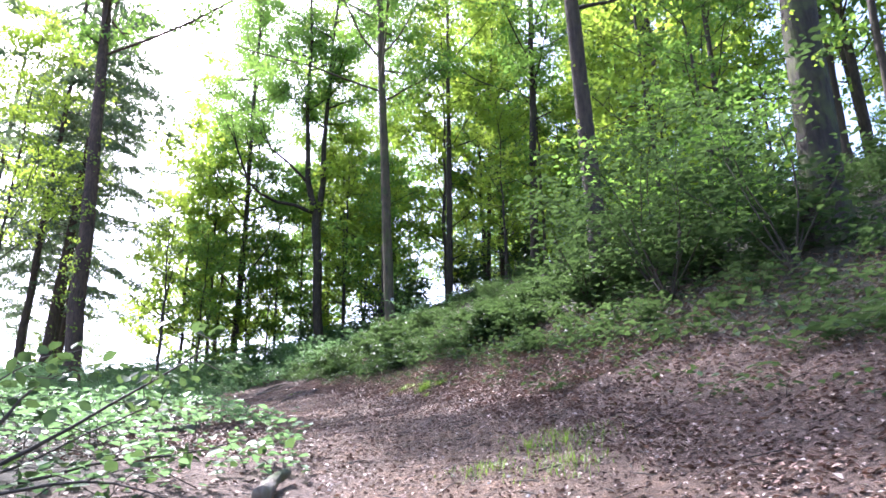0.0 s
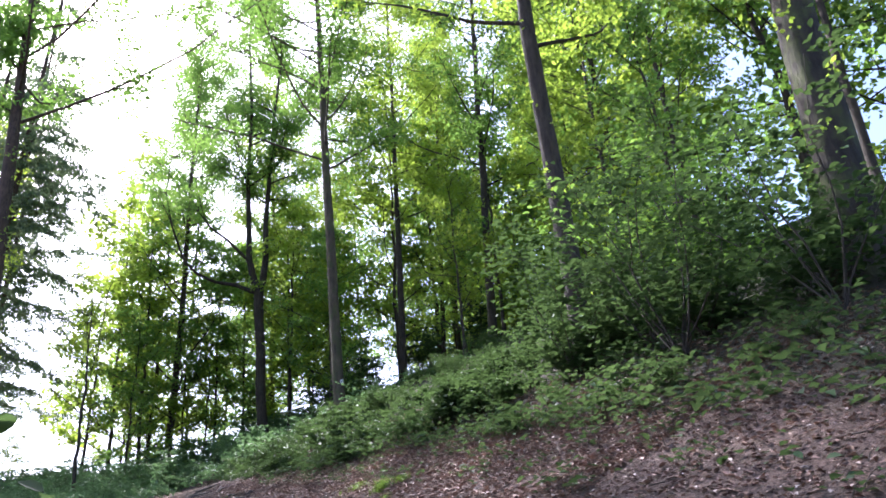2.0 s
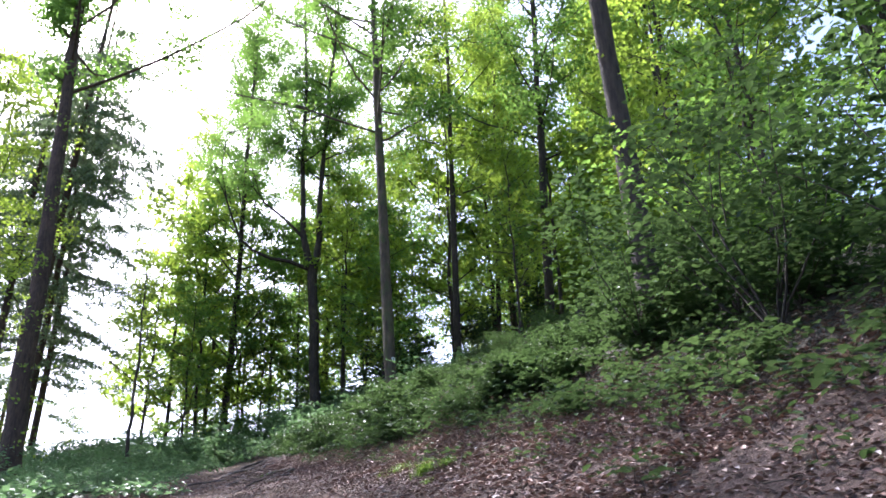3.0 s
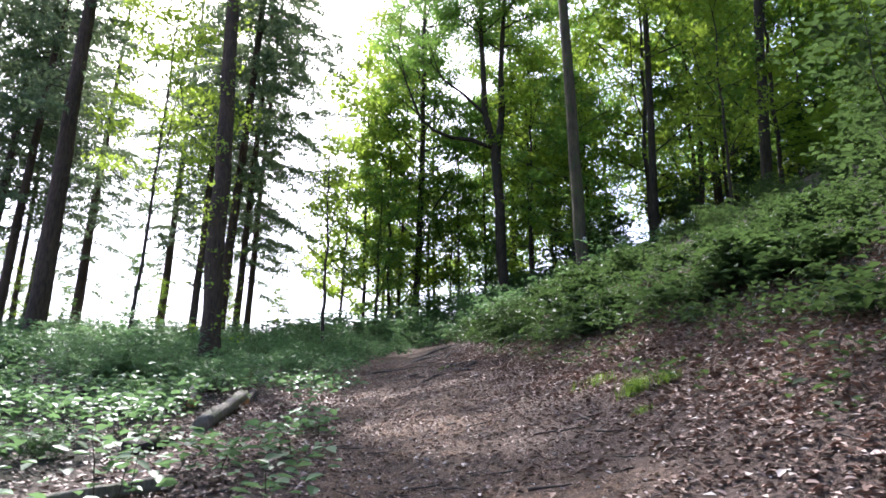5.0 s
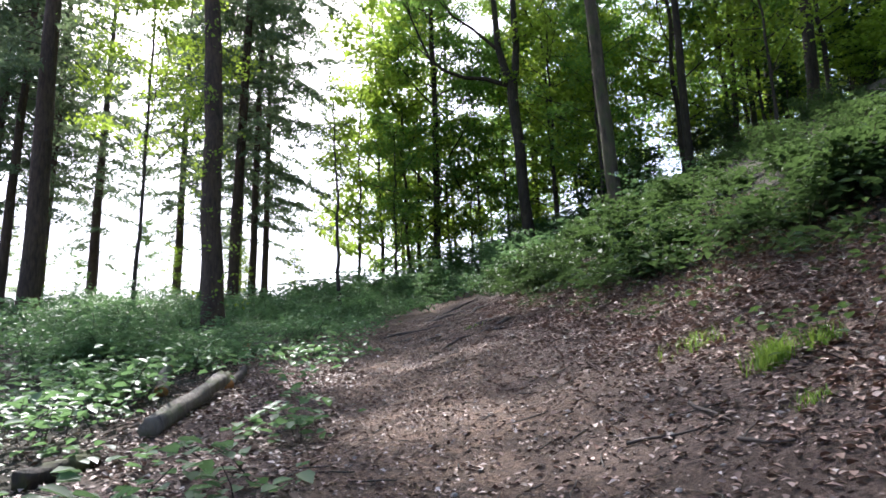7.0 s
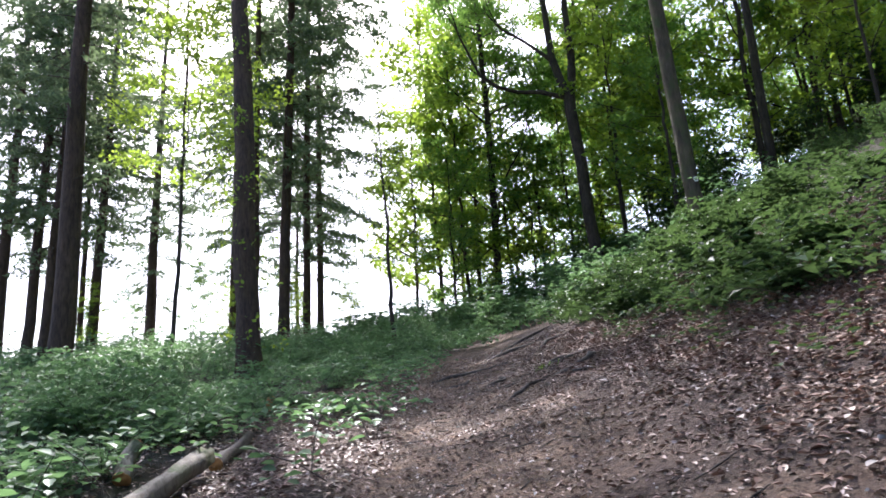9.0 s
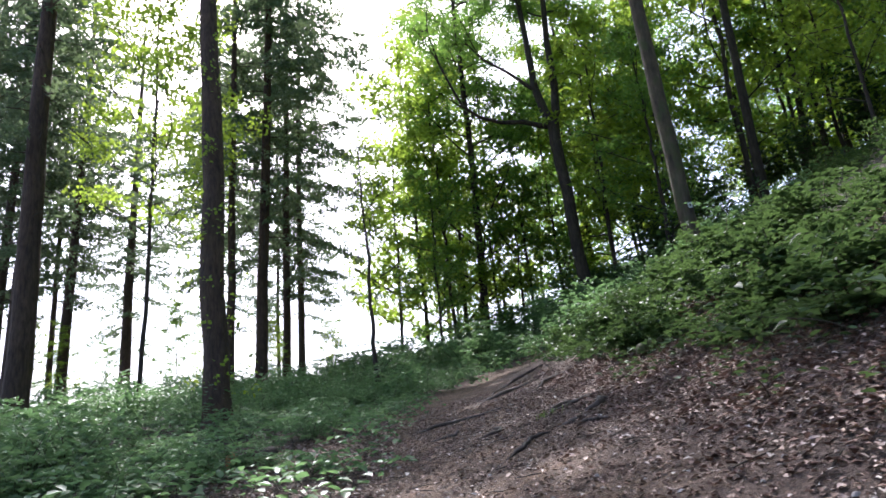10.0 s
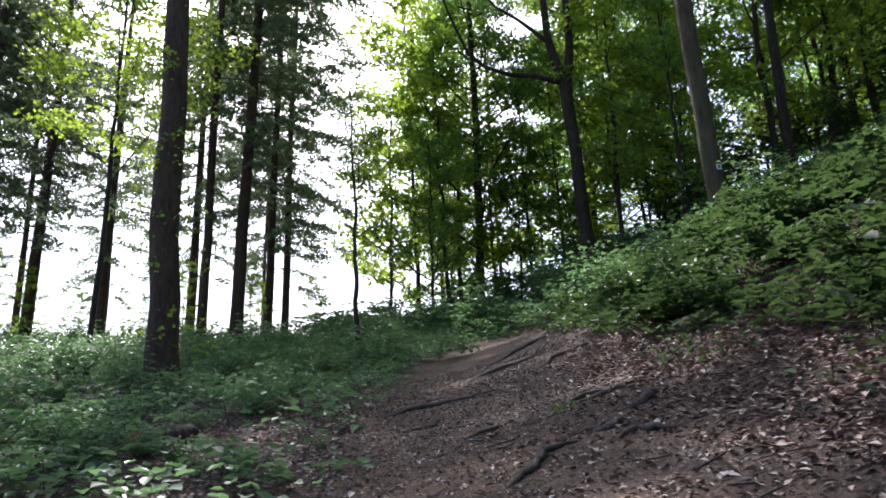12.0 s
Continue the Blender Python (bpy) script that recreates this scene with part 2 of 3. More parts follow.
def build_ground():
    gx, gy = axis_steps(-4.0, 9.0, 0.11, 900), axis_steps(3.0, 30.0, 0.13, 900)
    X, Y = np.meshgrid(gx, gy)
    rng = np.random.default_rng(5)
    d = X - path_x(Y)
    Z = ground_z(X, Y) + np.where((abs(X) < 12) & (Y < 34), rng.normal(size=X.shape) * 0.007, 0)
    nx, ny = len(gx), len(gy)
    i = (np.arange(ny - 1)[:, None] * nx + np.arange(nx - 1)[None, :]).ravel()
    me_data = (np.stack([X, Y, Z], -1).reshape(-1, 3), [np.stack([i, i + 1, i + nx + 1, i + nx], 1)])
    ob = part("ground", me_data, M_GROUND, smooth=True)
    wob = 0.25 * np.sin(1.7 * Y) + 0.18 * np.sin(4.1 * Y + X)
    soil = np.clip((d + 0.95 + 0.4 * wob) / 0.35, 0, 1) * np.clip((2.0 + wob - d) / 1.2, 0, 1)
    edge = np.interp(Y, [0, 17, 20, 27], [4.6, 4.5, 3.7, 2.9])
    humus = np.clip(np.maximum((d - edge - wob) / 0.6, (-2.6 - d + wob) / 0.8), 0, 1)
    cols = np.stack([soil, humus, np.zeros_like(soil), np.ones_like(soil)], -1).reshape(-1, 4).astype(np.float32)
    at = ob.data.attributes.new("cover", "FLOAT_COLOR", "POINT")
    at.data.foreach_set("color", cols.ravel())
    return tagged(ob, "sloping forest floor with a trodden brown earth path and leaf mould", "ground", kind="structure")


build_ground()


# ---- trees ----
def bent(start, way, length, n, rng, lift=0.0, wobble=0.08):
    """Points of a branch that leaves start along way and bends up (or down) by lift."""
    p, w = [np.array(start, float)], np.array(way, float)
    w /= np.linalg.norm(w)
    for _ in range(n):
        w = w + np.array([0, 0, lift / n]) + rng.normal(size=3) * wobble
        w /= np.linalg.norm(w)
        p.append(p[-1] + w * length / n)
    return np.array(p)


def trunk_points(kx, ky, height, rng, sway=0.12, n=22):
    h = np.concatenate([[-0.5, 0.0, 0.25, 0.6, 1.2], np.linspace(2.2, height, n)])
    off = np.cumsum(rng.normal(size=(len(h), 2)) * sway * 0.3, axis=0)
    off -= off[1]
    return np.stack([kx * h + off[:, 0], ky * h + off[:, 1], h], 1), h


def crown_limb(start, way, length, r, rng, lift, per_twig, size_spread, twigs=7):
    """One limb with its twigs (mesh data) and the places of its leaves."""
    pts = bent(start, way, length, 7, rng, lift, 0.1)
    rad = np.linspace(r, 0.02, len(pts))
    wood, spots = [tube(pts, rad, 5)], []
    for k in range(twigs):
        s = rng.uniform(0.25, 1.0)
        i = min(int(s * 7), 6)
        q = pts[i] + (pts[i + 1] - pts[i]) * (s * 7 - i)
        w = rng.normal(size=3) * np.array([1, 1, 0.35]) + (pts[i + 1] - pts[i]) * 0.8
        tl = rng.uniform(0.5, 1.3) * (0.35 + 0.14 * length)
        tw = bent(q, w, tl, 2, rng, 0.2, 0.15)
        wood.append(tube(tw, [0.012 + r * 0.12, 0.011 + r * 0.05, 0.006], 3))
        for j, part_of in ((1, 1.2), (2, 1.8)):
            spots.append(tw[j] + rng.normal(size=(int(per_twig * part_of), 3)) * np.array([1, 1, 0.42]) * size_spread)
    return wood[0], wood[1:], np.concatenate(spots)


def twig_part(twigs, t, bark):
    ob = part("twigwork", merge(twigs), bark, t)
    tagged(ob, kind="stuff")


def broadleaf(name, label, x, y, kx, ky, dia, height, first, spread, limbs, per_twig, size, seed, bark, leaf, category="tree", group="", sides=14, twigs=7, rise=0.55, lop=0.0, cling=0, cling_to=14.0):
    rng = np.random.default_rng(seed)
    t = thing(name, (x, y, float(land(x, y))), label, category, group)
    pts, h = trunk_points(kx, ky, height, rng)
    r = dia / 2
    rad = r * (1 - 0.78 * np.clip(h / height, 0, 1) ** 1.1) * (1 + 0.55 * np.exp(-np.clip(h, 0, None) / 0.35))
    part("trunk", tube(pts, rad, sides, 0.025, rng), bark, t, smooth=True)
    spots, fine = [], []
    for i in range(limbs):
        s = (i + rng.uniform(0.2, 0.8)) / limbs
        hh = first + (height - first) * s ** 0.9
        b = np.array([np.interp(hh, h, pts[:, k]) for k in range(3)])
        az = i * 2.4 + rng.uniform(-0.5, 0.5)
        ln = spread * (1.0 - 0.6 * s) * rng.uniform(0.75, 1.2) * (1 + lop * math.cos(az))
        wood, tws, sp = crown_limb(b, (math.cos(az), math.sin(az), rise * rng.uniform(0.5, 1.4)), ln, max(0.02, np.interp(hh, h, rad) * 0.34), rng, 0.35, per_twig, 0.2 + 0.036 * spread, twigs)
        part("limb", wood, bark, t, smooth=True)
        fine += tws
        spots.append(sp)
    twig_part(fine, t, bark)
    part("crown", leaves(np.concatenate(spots), size, rng, 0.55), leaf, t)
    if cling:
        tufts = []
        for _ in range(cling):
            hh, az = rng.uniform(0.8, cling_to), rng.uniform(0, 2 * math.pi)
            b = np.array([np.interp(hh, h, pts[:, k]) for k in range(3)])
            rr = np.interp(hh, h, rad)
            out = np.array([math.cos(az), math.sin(az), 0.1])
            tufts.append(b + out * rr + out * rng.uniform(0, 0.8, (9, 1)) + rng.normal(size=(9, 3)) * 0.09)
        tagged(part("epicormic_leaf", leaves(np.concatenate(tufts), 0.11, rng, 0.5, 0.66, 0.4, 0.15, True), M_YOUNG, t, "small leaf tufts sprouting from the bark"), kind="stuff")
    return t


def conifer(label, x, y, kx, ky, dia, height, first, reach, branches, seed, group="tall conifers on the crest"):
    rng = np.random.default_rng(seed)
    t = thing("conifer", (x, y, float(land(x, y))), label, "conifer", group)
    pts, h = trunk_points(kx, ky, height, rng, 0.07)
    rad = dia / 2 * (1 - 0.8 * np.clip(h / height, 0, 1)) * (1 + 0.4 * np.exp(-np.clip(h, 0, None) / 0.4))
    part("trunk", tube(pts, rad, 14, 0.02, rng), M_PINE, t, smooth=True)
    wood, spots = [], []
    for i in range(branches):
        s = (i + rng.uniform()) / branches
        hh = first * 0.45 + (height - 1 - first * 0.45) * s
        b = np.array([np.interp(hh, h, pts[:, k]) for k in range(3)])
        if hh > 0.68 * height and rng.uniform() < 0.5:
            continue
        az = rng.uniform(0, 2 * math.pi)
        live = rng.uniform() < np.interp(hh, [first * 0.5, first, first * 1.5], [0.15, 0.6, 1.0])
        ln = reach * np.interp(hh / height, [0, 0.3, 0.6, 1.0], [0.7, 0.9, 1.0, 0.2]) * rng.uniform(0.5, 1.15) * (1 if live else 0.4)
        p = bent(b, (math.cos(az), math.sin(az), 0.05), ln, 6, rng, -0.45 if live else -0.1, 0.07)
        wood.append(tube(p, np.linspace(0.034, 0.008, len(p)), 4))
        if not live:
            continue
        # side sprays droop from the bough, alternately to each side
        for k in range(int(4.3 * ln)):
            f = rng.uniform(0.12, 1.0)
            q = np.array([np.interp(f * 6, np.arange(7), p[:, c]) for c in range(3)])
            turn = az + (1 if k % 2 else -1) * rng.uniform(0.5, 1.2)
            sl = (0.3 + 0.16 * ln) * rng.uniform(0.6, 1.3) * (1.15 - 0.5 * f)
            g = np.linspace(0.05, 1.0, max(4, int(sl * 15)))[:, None]
            spots.append(q + np.array([math.cos(turn), math.sin(turn), 0.0]) * sl * g + np.array([0, 0, -0.55 * sl]) * g ** 2 + rng.normal(size=(len(g), 3)) * 0.09)
    tagged(part("branchwork", merge(wood), M_TWIG, t), kind="stuff")
    part("needles", leaves(np.concatenate(spots), 0.28, rng, 0.45, 0.4, 0.45, 0.05), M_NEEDLE, t)
    return t


# conifers: x, y, lean x, lean y, diameter, height, first live branch
PINES = [
    (-11.30, 38.80, 0.011, 0.006, 0.85, 31, 12), (-26.56, 59.06, 0.029, 0.007, 0.80, 30, 10), (-17.59, 48.90, 0.037, 0.007, 0.57, 28, 9),
    (-24.57, 65.96, 0.019, 0.003, 0.45, 26, 9), (-21.85, 62.11, 0.030, 0.006, 0.75, 30, 8), (-24.86, 78.48, 0.032, 0.007, 1.05, 32, 7),
    (-15.89, 74.29, 0.022, 0.003, 0.80, 31, 9), (-20.21, 51.95, 0.035, 0.007, 0.62, 29, 11), (-8.07, 52.39, 0.026, -0.003, 0.5, 27, 12),
    (-6.67, 53.24, 0.041, 0.005, 0.66, 31, 12), (-7.57, 64.11, 0.029, 0.001, 0.6, 31, 9), (-7.72, 70.15, 0.030, 0.004, 0.58, 30, 8),
    (-12.5, 84.0, 0.02, 0.0, 0.4, 29, 7),
]
for i, (x, y, kx, ky, dia, hg, first) in enumerate(PINES):
    reach, boughs, extra = (8.0, 125, 14) if x > -9 and y > 60 else (6.2, 95, 12) if x > -9 else (3.4, 80, 6) if x > -12 else (5.6, 140, 6)
    conifer("tall dark conifer with a bare straight trunk and thin branches", x, y, kx, ky, dia, hg + extra, first + 2, reach, boughs, 100 + i)

# the big trunk close to the path on the dip side
broadleaf("roadside_tree", "stout brown-barked tree rising from brambles beside the path", -3.11, 34.22, -0.05, 0.09, 0.74, 38, 17, 7.5, 32, 22, 0.25, 21, M_PINE, M_BEECH, lop=0.9, cling=110, cling_to=16.0)


def forked_tree():
    """The dark tree that forks, with a long crooked limb to one side."""
    rng = np.random.default_rng(31)
    x, y = 12.19, 58.21
    t = thing("forked_tree", (x, y, float(land(x, y))), "dark forked tree with a long crooked low limb", "tree")
    fork = 13.0
    lean = -0.045
    base = np.array([[lean * h + 0.05 * math.sin(h), 0.03 * math.sin(0.7 * h), h] for h in (-0.5, 0, 0.3, 0.8, 2, 4, 6, 8, 10, 11.5, fork)])
    part("trunk", tube(base, np.array([0.6, 0.52, 0.46, 0.42, 0.4, 0.38, 0.37, 0.36, 0.36, 0.38, 0.4]), 14, 0.02, rng), M_BARK, t, smooth=True)
    b = base[-1]
    stems = [[(0, 0, -0.6), (-0.45, 0, 0.8), (-0.85, 0.1, 2.6), (-0.95, 0.1, 6), (-1.15, 0.2, 10), (-1.0, 0.2, 17), (-1.4, 0.3, 25), (-1.2, 0.3, 31)],
             [(0, 0, -0.6), (0.3, 0, 0.7), (0.45, -0.1, 2.5), (0.4, -0.1, 6), (0.6, -0.2, 10), (0.9, -0.3, 17), (1.6, -0.4, 25), (1.4, -0.4, 31)]]
    spots, fine = [], []
    for s in stems:
        p = b + np.array(s)
        part("stem", tube(p, np.linspace(0.33, 0.06, len(p)), 10, 0.02, rng), M_BARK, t, smooth=True)
        for i in range(20):
            u = rng.uniform(3.4, 6.99)
            q = p[int(u)] + (p[int(u) + 1] - p[int(u)]) * (u % 1)
            az = i * 2.4
            wood, tws, sp = crown_limb(q, (math.cos(az), math.sin(az), 0.6), rng.uniform(3.0, 6.0), 0.09, rng, 0.35, 27, 0.6)
            part("limb", wood, M_BARK, t, smooth=True)
            fine += tws
            spots.append(sp)
    low = b + np.array([(0, 0, -0.5), (-0.7, 0, -0.3), (-1.9, -0.2, 0.0), (-3.4, -0.3, 0.05), (-4.8, -0.3, 0.6), (-5.8, -0.3, 1.5), (-6.4, -0.3, 3.0), (-7.0, -0.3, 4.6), (-7.6, -0.2, 7.5), (-7.4, 0, 11)])
    up = b + np.array([(-0.75, 0, 2.2), (-1.6, 0, 3.0), (-2.6, 0.1, 4.0), (-4.0, 0.1, 5.0), (-5.0, 0.2, 6.4), (-5.4, 0.2, 9.5)])
    for p, r in ((low, 0.2), (up, 0.15)):
        part("limb", tube(p, np.linspace(r, 0.03, len(p)), 8, 0.02, rng), M_BARK, t, smooth=True)
        for i in range(5):
            wood, tws, sp = crown_limb(p[-1 - i % 3], (math.cos(2.1 * i), math.sin(2.1 * i), 0.5), 3.2, 0.05, rng, 0.3, 14, 0.5)
            part("limb", wood, M_BARK, t, smooth=True)
            fine += tws
            spots.append(sp)
    twig_part(fine, t, M_BARK)
    part("crown", leaves(np.concatenate(spots), 0.24, rng, 0.5), M_BEECH, t)


forked_tree()
blazed = broadleaf("beech", "tall grey beech with a white trail blaze on its bark", 12.73, 40.33, -0.037, 0.001, 0.66, 45, 15, 10.0, 52, 28, 0.25, 41, M_BEECHBARK, M_BEECH, lop=-0.5)
broadleaf("beech", "slim dark beech with upswept limbs on the slope", 20.87, 51.15, 0.005, -0.005, 0.53, 43, 13, 8.0, 42, 26, 0.25, 42, M_BARK, M_YOUNG)
broadleaf("beech", "thin dark beech among bright undergrowth", 26.81, 56.59, 0.06, -0.013, 0.42, 38, 9, 6.5, 28, 18, 0.26, 43, M_BARK, M_YOUNG)
broadleaf("beech", "dark straight beech on the upper bank", 22.98, 41.52, 0.05, -0.015, 0.58, 43, 11, 8.5, 36, 20, 0.25, 44, M_BARK, M_BEECH)
broadleaf("beech", "thick dark trunk standing in shrubs on the bank", 10.95, 16.02, -0.011, -0.005, 0.55, 27, 8.5, 6.5, 26, 22, 0.17, 45, M_BARK, M_YOUNG, sides=20, cling=34)
broadleaf("beech", "broad old trunk with yellow-green moss and clinging leaves", 11.62, 9.55, 0.054, -0.029, 0.78, 26, 6, 7.5, 28, 26, 0.16, 46, M_MOSSBARK, M_BEECH, sides=22, cling=70)
broadleaf("beech", "dark beech wrapped in low leafy branches", 6.33, 65.20, 0.007, 0.003, 0.62, 44, 3.5, 6.5, 50, 16, 0.25, 47, M_BARK, M_BEECH)
broadleaf("beech", "slim beech high on the bank", 22.99, 15.51, 0.06, -0.03, 0.32, 26, 7, 6.0, 20, 15, 0.18, 48, M_BARK, M_BEECH)
broadleaf("slender_tree", "thin crooked young tree on the verge, nearly leafless", 0.32, 44.67, -0.06, -0.004, 0.2, 11, 4.5, 1.9, 12, 4, 0.14, 49, M_BARK, M_YOUNG, twigs=5)

# an added tree, its high wide crown meant to shade the slope
broadleaf("slender_tree", "tall slim tree added for the shade of its high spreading crown", 8.5, 74.0, 0.0, 0.0, 0.3, 46, 19, 9.0, 38, 26, 0.25, 50, M_BARK, M_BEECH, lop=0.3)

# younger trees that fill the wood: a few built, the rest copies
RNG = np.random.default_rng(77)
young = []
for i in range(5):
    young.append(broadleaf("young_tree", "young beech with bright low leafy branches", *[(9.0, 66.0), (3.0, 60.0), (17.0, 62.0), (27.0, 66.0), (33.0, 48.0)][i], 0.01, 0.0, 0.2, 13.0, 1.2, 3.8, 18, 10, 0.24, 200 + i, M_BARK, M_BEECH if i in (1, 3) else M_YOUNG, group="young trees in the wood", sides=8, twigs=6, rise=0.4))


def fill(n, xs, ys, lo, hi, keep=lambda x, y: True):
    k = 0
    while k < n:
        x, y = RNG.uniform(*xs), RNG.uniform(*ys)
        if not keep(x, y):
            continue
        s = RNG.uniform(lo, hi)
        m = pose(x, y, float(land(x, y)) - 0.1, 0, 0, RNG.uniform(0, 360)) @ Matrix.Diagonal((s, s, s * RNG.uniform(0.9, 1.25), 1))
        copy_thing(young[int(RNG.integers(5))], m)
        k += 1


# full-grown trees behind, their crowns closing the canopy
broadleaf("beech", "bright leafy beech among the conifers", -8.3, 41.5, 0.02, 0.0, 0.2, 21, 6, 4.6, 26, 15, 0.2, 60, M_BARK, M_YOUNG, sides=8)
grown = [broadleaf("tall_tree", "tall broadleaf tree with a deep leafy crown", *p, 0.0, 0.0, 0.45, 40.0, 6.0, 8.5, 34, 15, 0.31, 210 + i, M_BARK, (M_YOUNG, M_BEECH)[i % 2], group="tall trees in the wood", sides=10) for i, p in enumerate([(15.5, 70.0), (30.0, 60.0), (27.0, 32.0)])]
# the last four stand unseen beside and behind the start, added to block skylight
for i, (x, y, s) in enumerate([(4.0, 78, 0.95), (22, 74, 1.05), (36, 72, 1.0), (38, 52, 1.05), (33, 40, 0.95), (36, 26, 1.0), (28, 20, 0.95), (44, 62, 1.1), (25, 8, 0.8), (18, 2, 0.7), (-14, -6, 0.65), (10, -16, 0.7)]):
    copy_thing(grown[i % 3], pose(x, y, float(land(x, y)) - 0.1, 0, 0, 77 * i) @ Matrix.Diagonal((s, s, s, 1)))
fill(8, (3, 14), (64, 78), 1.0, 1.7)
fill(26, (13, 48), (50, 84), 1.1, 2.1, lambda x, y: x - path_x(y) > 4)
fill(9, (17, 46), (10, 46), 0.8, 1.5, lambda x, y: x > 10 + 0.2 * y)
fill(9, (-26, -4), (60, 84), 0.3, 0.55)
# unseen young trees behind the start, added to shade the path
fill(2, (-40, -14), (-30, 0), 1.0, 1.6)
fill(2, (14, 40), (-35, -4), 1.0, 1.6)
for i, (x, y, s) in enumerate([(0.2, 66, 1.35), (2.2, 68, 1.9), (4.2, 64.5, 1.6), (5.0, 71, 2.1), (17.2, 56, 1.0), (19.6, 61, 1.3), (18.0, 66, 1.4), (23.5, 58, 1.3)]):
    copy_thing(young[(0, 2)[i % 2]], pose(x, y, float(land(x, y)) - 0.1, 0, 0, 95 * i) @ Matrix.Diagonal((s, s, s, 1)))
# thicker undergrowth trees up the slope, which close the wood behind the bank
fill(7, (28, 52), (58, 90), 1.0, 1.8, lambda x, y: x > 0.42 * y)
fill(9, (22, 52), (8, 56), 1.0, 1.9, lambda x, y: x > 13 + 0.22 * y)
for i, (x, y, s) in enumerate([(31, 13, 0.85), (24, 24, 0.7), (48, 44, 1.0)]):
    copy_thing(grown[(i + 1) % 3], pose(x, y, float(land(x, y)) - 0.1, 0, 0, 131 * i) @ Matrix.Diagonal((s, s, s, 1)))


# ---- shrubs and undergrowth ----
def shrub(x, y, label, height, reach, stems, per, size, seed, leaf, group, oval=False):
    """Several arching stems from one root, with leaves in level layers."""
    rng = np.random.default_rng(seed)
    t = thing("shrub", (x, y, float(ground_z(x, y)) - 0.03), label, "shrub", group)
    spots = []
    for i in range(stems):
        az = i * 2.4 + rng.uniform(-0.4, 0.4)
        p = bent((0, 0, 0), (math.cos(az) * reach, math.sin(az) * reach, height), height * rng.uniform(0.75, 1.2), 6, rng, -0.2, 0.12)
        part("stem", tube(p, np.linspace(0.009 + 0.005 * height, 0.004, len(p)), 3), M_TWIG, t)
        for k in range(2, 7):
            for _ in range(3):
                w = rng.uniform(0, 2 * math.pi)
                way = np.array([math.cos(w), math.sin(w), rng.uniform(-0.1, 0.25)])
                ln = (0.25 + 0.2 * height) * rng.uniform(0.6, 1.3)
                f = rng.uniform(0.1, 1.0, per)[:, None]
                side = np.array([-way[1], way[0], 0]) * rng.normal(size=(per, 1)) * 0.3 * ln
                droop = np.array([0, 0, -0.25 * ln]) * f ** 2
                spots.append(p[k] + way * ln * f + side + droop + rng.normal(size=(per, 3)) * np.array([0.02, 0.02, 0.018]))
    part("foliage", leaves(np.concatenate(spots), size, rng, 0.8, 0.6, 0.35, 0.16, oval), leaf, t)
    return t


def bank_edge(y):
    return np.interp(y, [0, 17, 20, 27, 60], [5.0, 4.9, 4.2, 3.3, 3.0])


kinds = [shrub(10.5 + 1.3 * i, 12.0 + 3.0 * i, "leafy green shrub on the bank", 1.5 + 0.15 * i, 0.75, 7, 8, 0.16, 300 + i, M_SHRUB, "shrubs on the bank") for i in range(5)]
RNG = np.random.default_rng(78)
for k in range(70):
    y = RNG.uniform(6, 44)
    d = bank_edge(y) + 0.35 + 12.0 * RNG.uniform() ** 1.4
    x = float(path_x(y)) + d
    s = RNG.uniform(0.5, 1.0) * min(1.3, 0.45 + 0.17 * (d - bank_edge(y))) * float(np.interp(y, [12, 19, 30], [0.9, 0.3, 0.45]))
    copy_thing(kinds[k % 5], pose(x, y, float(ground_z(x, y)) - 0.03, 0, 0, RNG.uniform(0, 360)) @ Matrix.Diagonal((s, s, s, 1)))
clump = [shrub(6.9 + 0.5 * i, 21.0 + 3.0 * i, "knee-high bush with level layers of broad green leaves", 0.62 + 0.1 * i, 0.6, 7, 7, 0.125, 310 + i, M_SHRUB, "low bushes on the bank", True) for i in range(4)]
for k in range(66):
    y = RNG.uniform(15, 42)
    d = float(bank_edge(y)) + 0.1 + 6.5 * RNG.uniform() ** 1.3
    x = float(path_x(y)) + d
    s = RNG.uniform(0.45, 1.25)
    copy_thing(clump[k % 4], pose(x, y, float(ground_z(x, y)) - 0.03, 0, 0, RNG.uniform(0, 360)) @ Matrix.Diagonal((s, s, s * RNG.uniform(0.8, 1.2), 1)))
hazel = [shrub(27.0 + 3 * i, 60.0 - 8 * i, "tall hazel-like bush with arching stems under the trees", 3.4, 0.9, 8, 7, 0.25, 315 + i, M_YOUNG if i else M_SHRUB, "tall bushes up the slope") for i in range(2)]
for k in range(48):
    y = RNG.uniform(28, 72)
    x = RNG.uniform(max(14.0, 0.12 * y + 20.0 if y < 56 else 14.0), 44.0 - 0.1 * y)
    s = RNG.uniform(0.8, 1.5)
    copy_thing(hazel[k % 2], pose(x, y, float(ground_z(x, y)) - 0.05, 0, 0, RNG.uniform(0, 360)) @ Matrix.Diagonal((s, s, s, 1)))
for i, (x, y, s) in enumerate([(15.3, 46.5, 0.85), (17.4, 49.0, 1.0), (16.4, 52.5, 1.1), (19.2, 54.5, 1.1), (14.4, 51.0, 0.9), (21.6, 47.5, 0.9)]):
    copy_thing(hazel[0], pose(x, y, float(ground_z(x, y)) - 0.05, 0, 0, 63 * i) @ Matrix.Diagonal((s, s, s, 1)))
verge = [shrub(-3.0 - 1.6 * i, 24.0 + 4 * i, "bushy bramble with broad dull-green leaves", 1.25, 0.8, 7, 9, 0.14, 320 + i, M_BRAMBLE, "bushes beside the path") for i in range(3)]
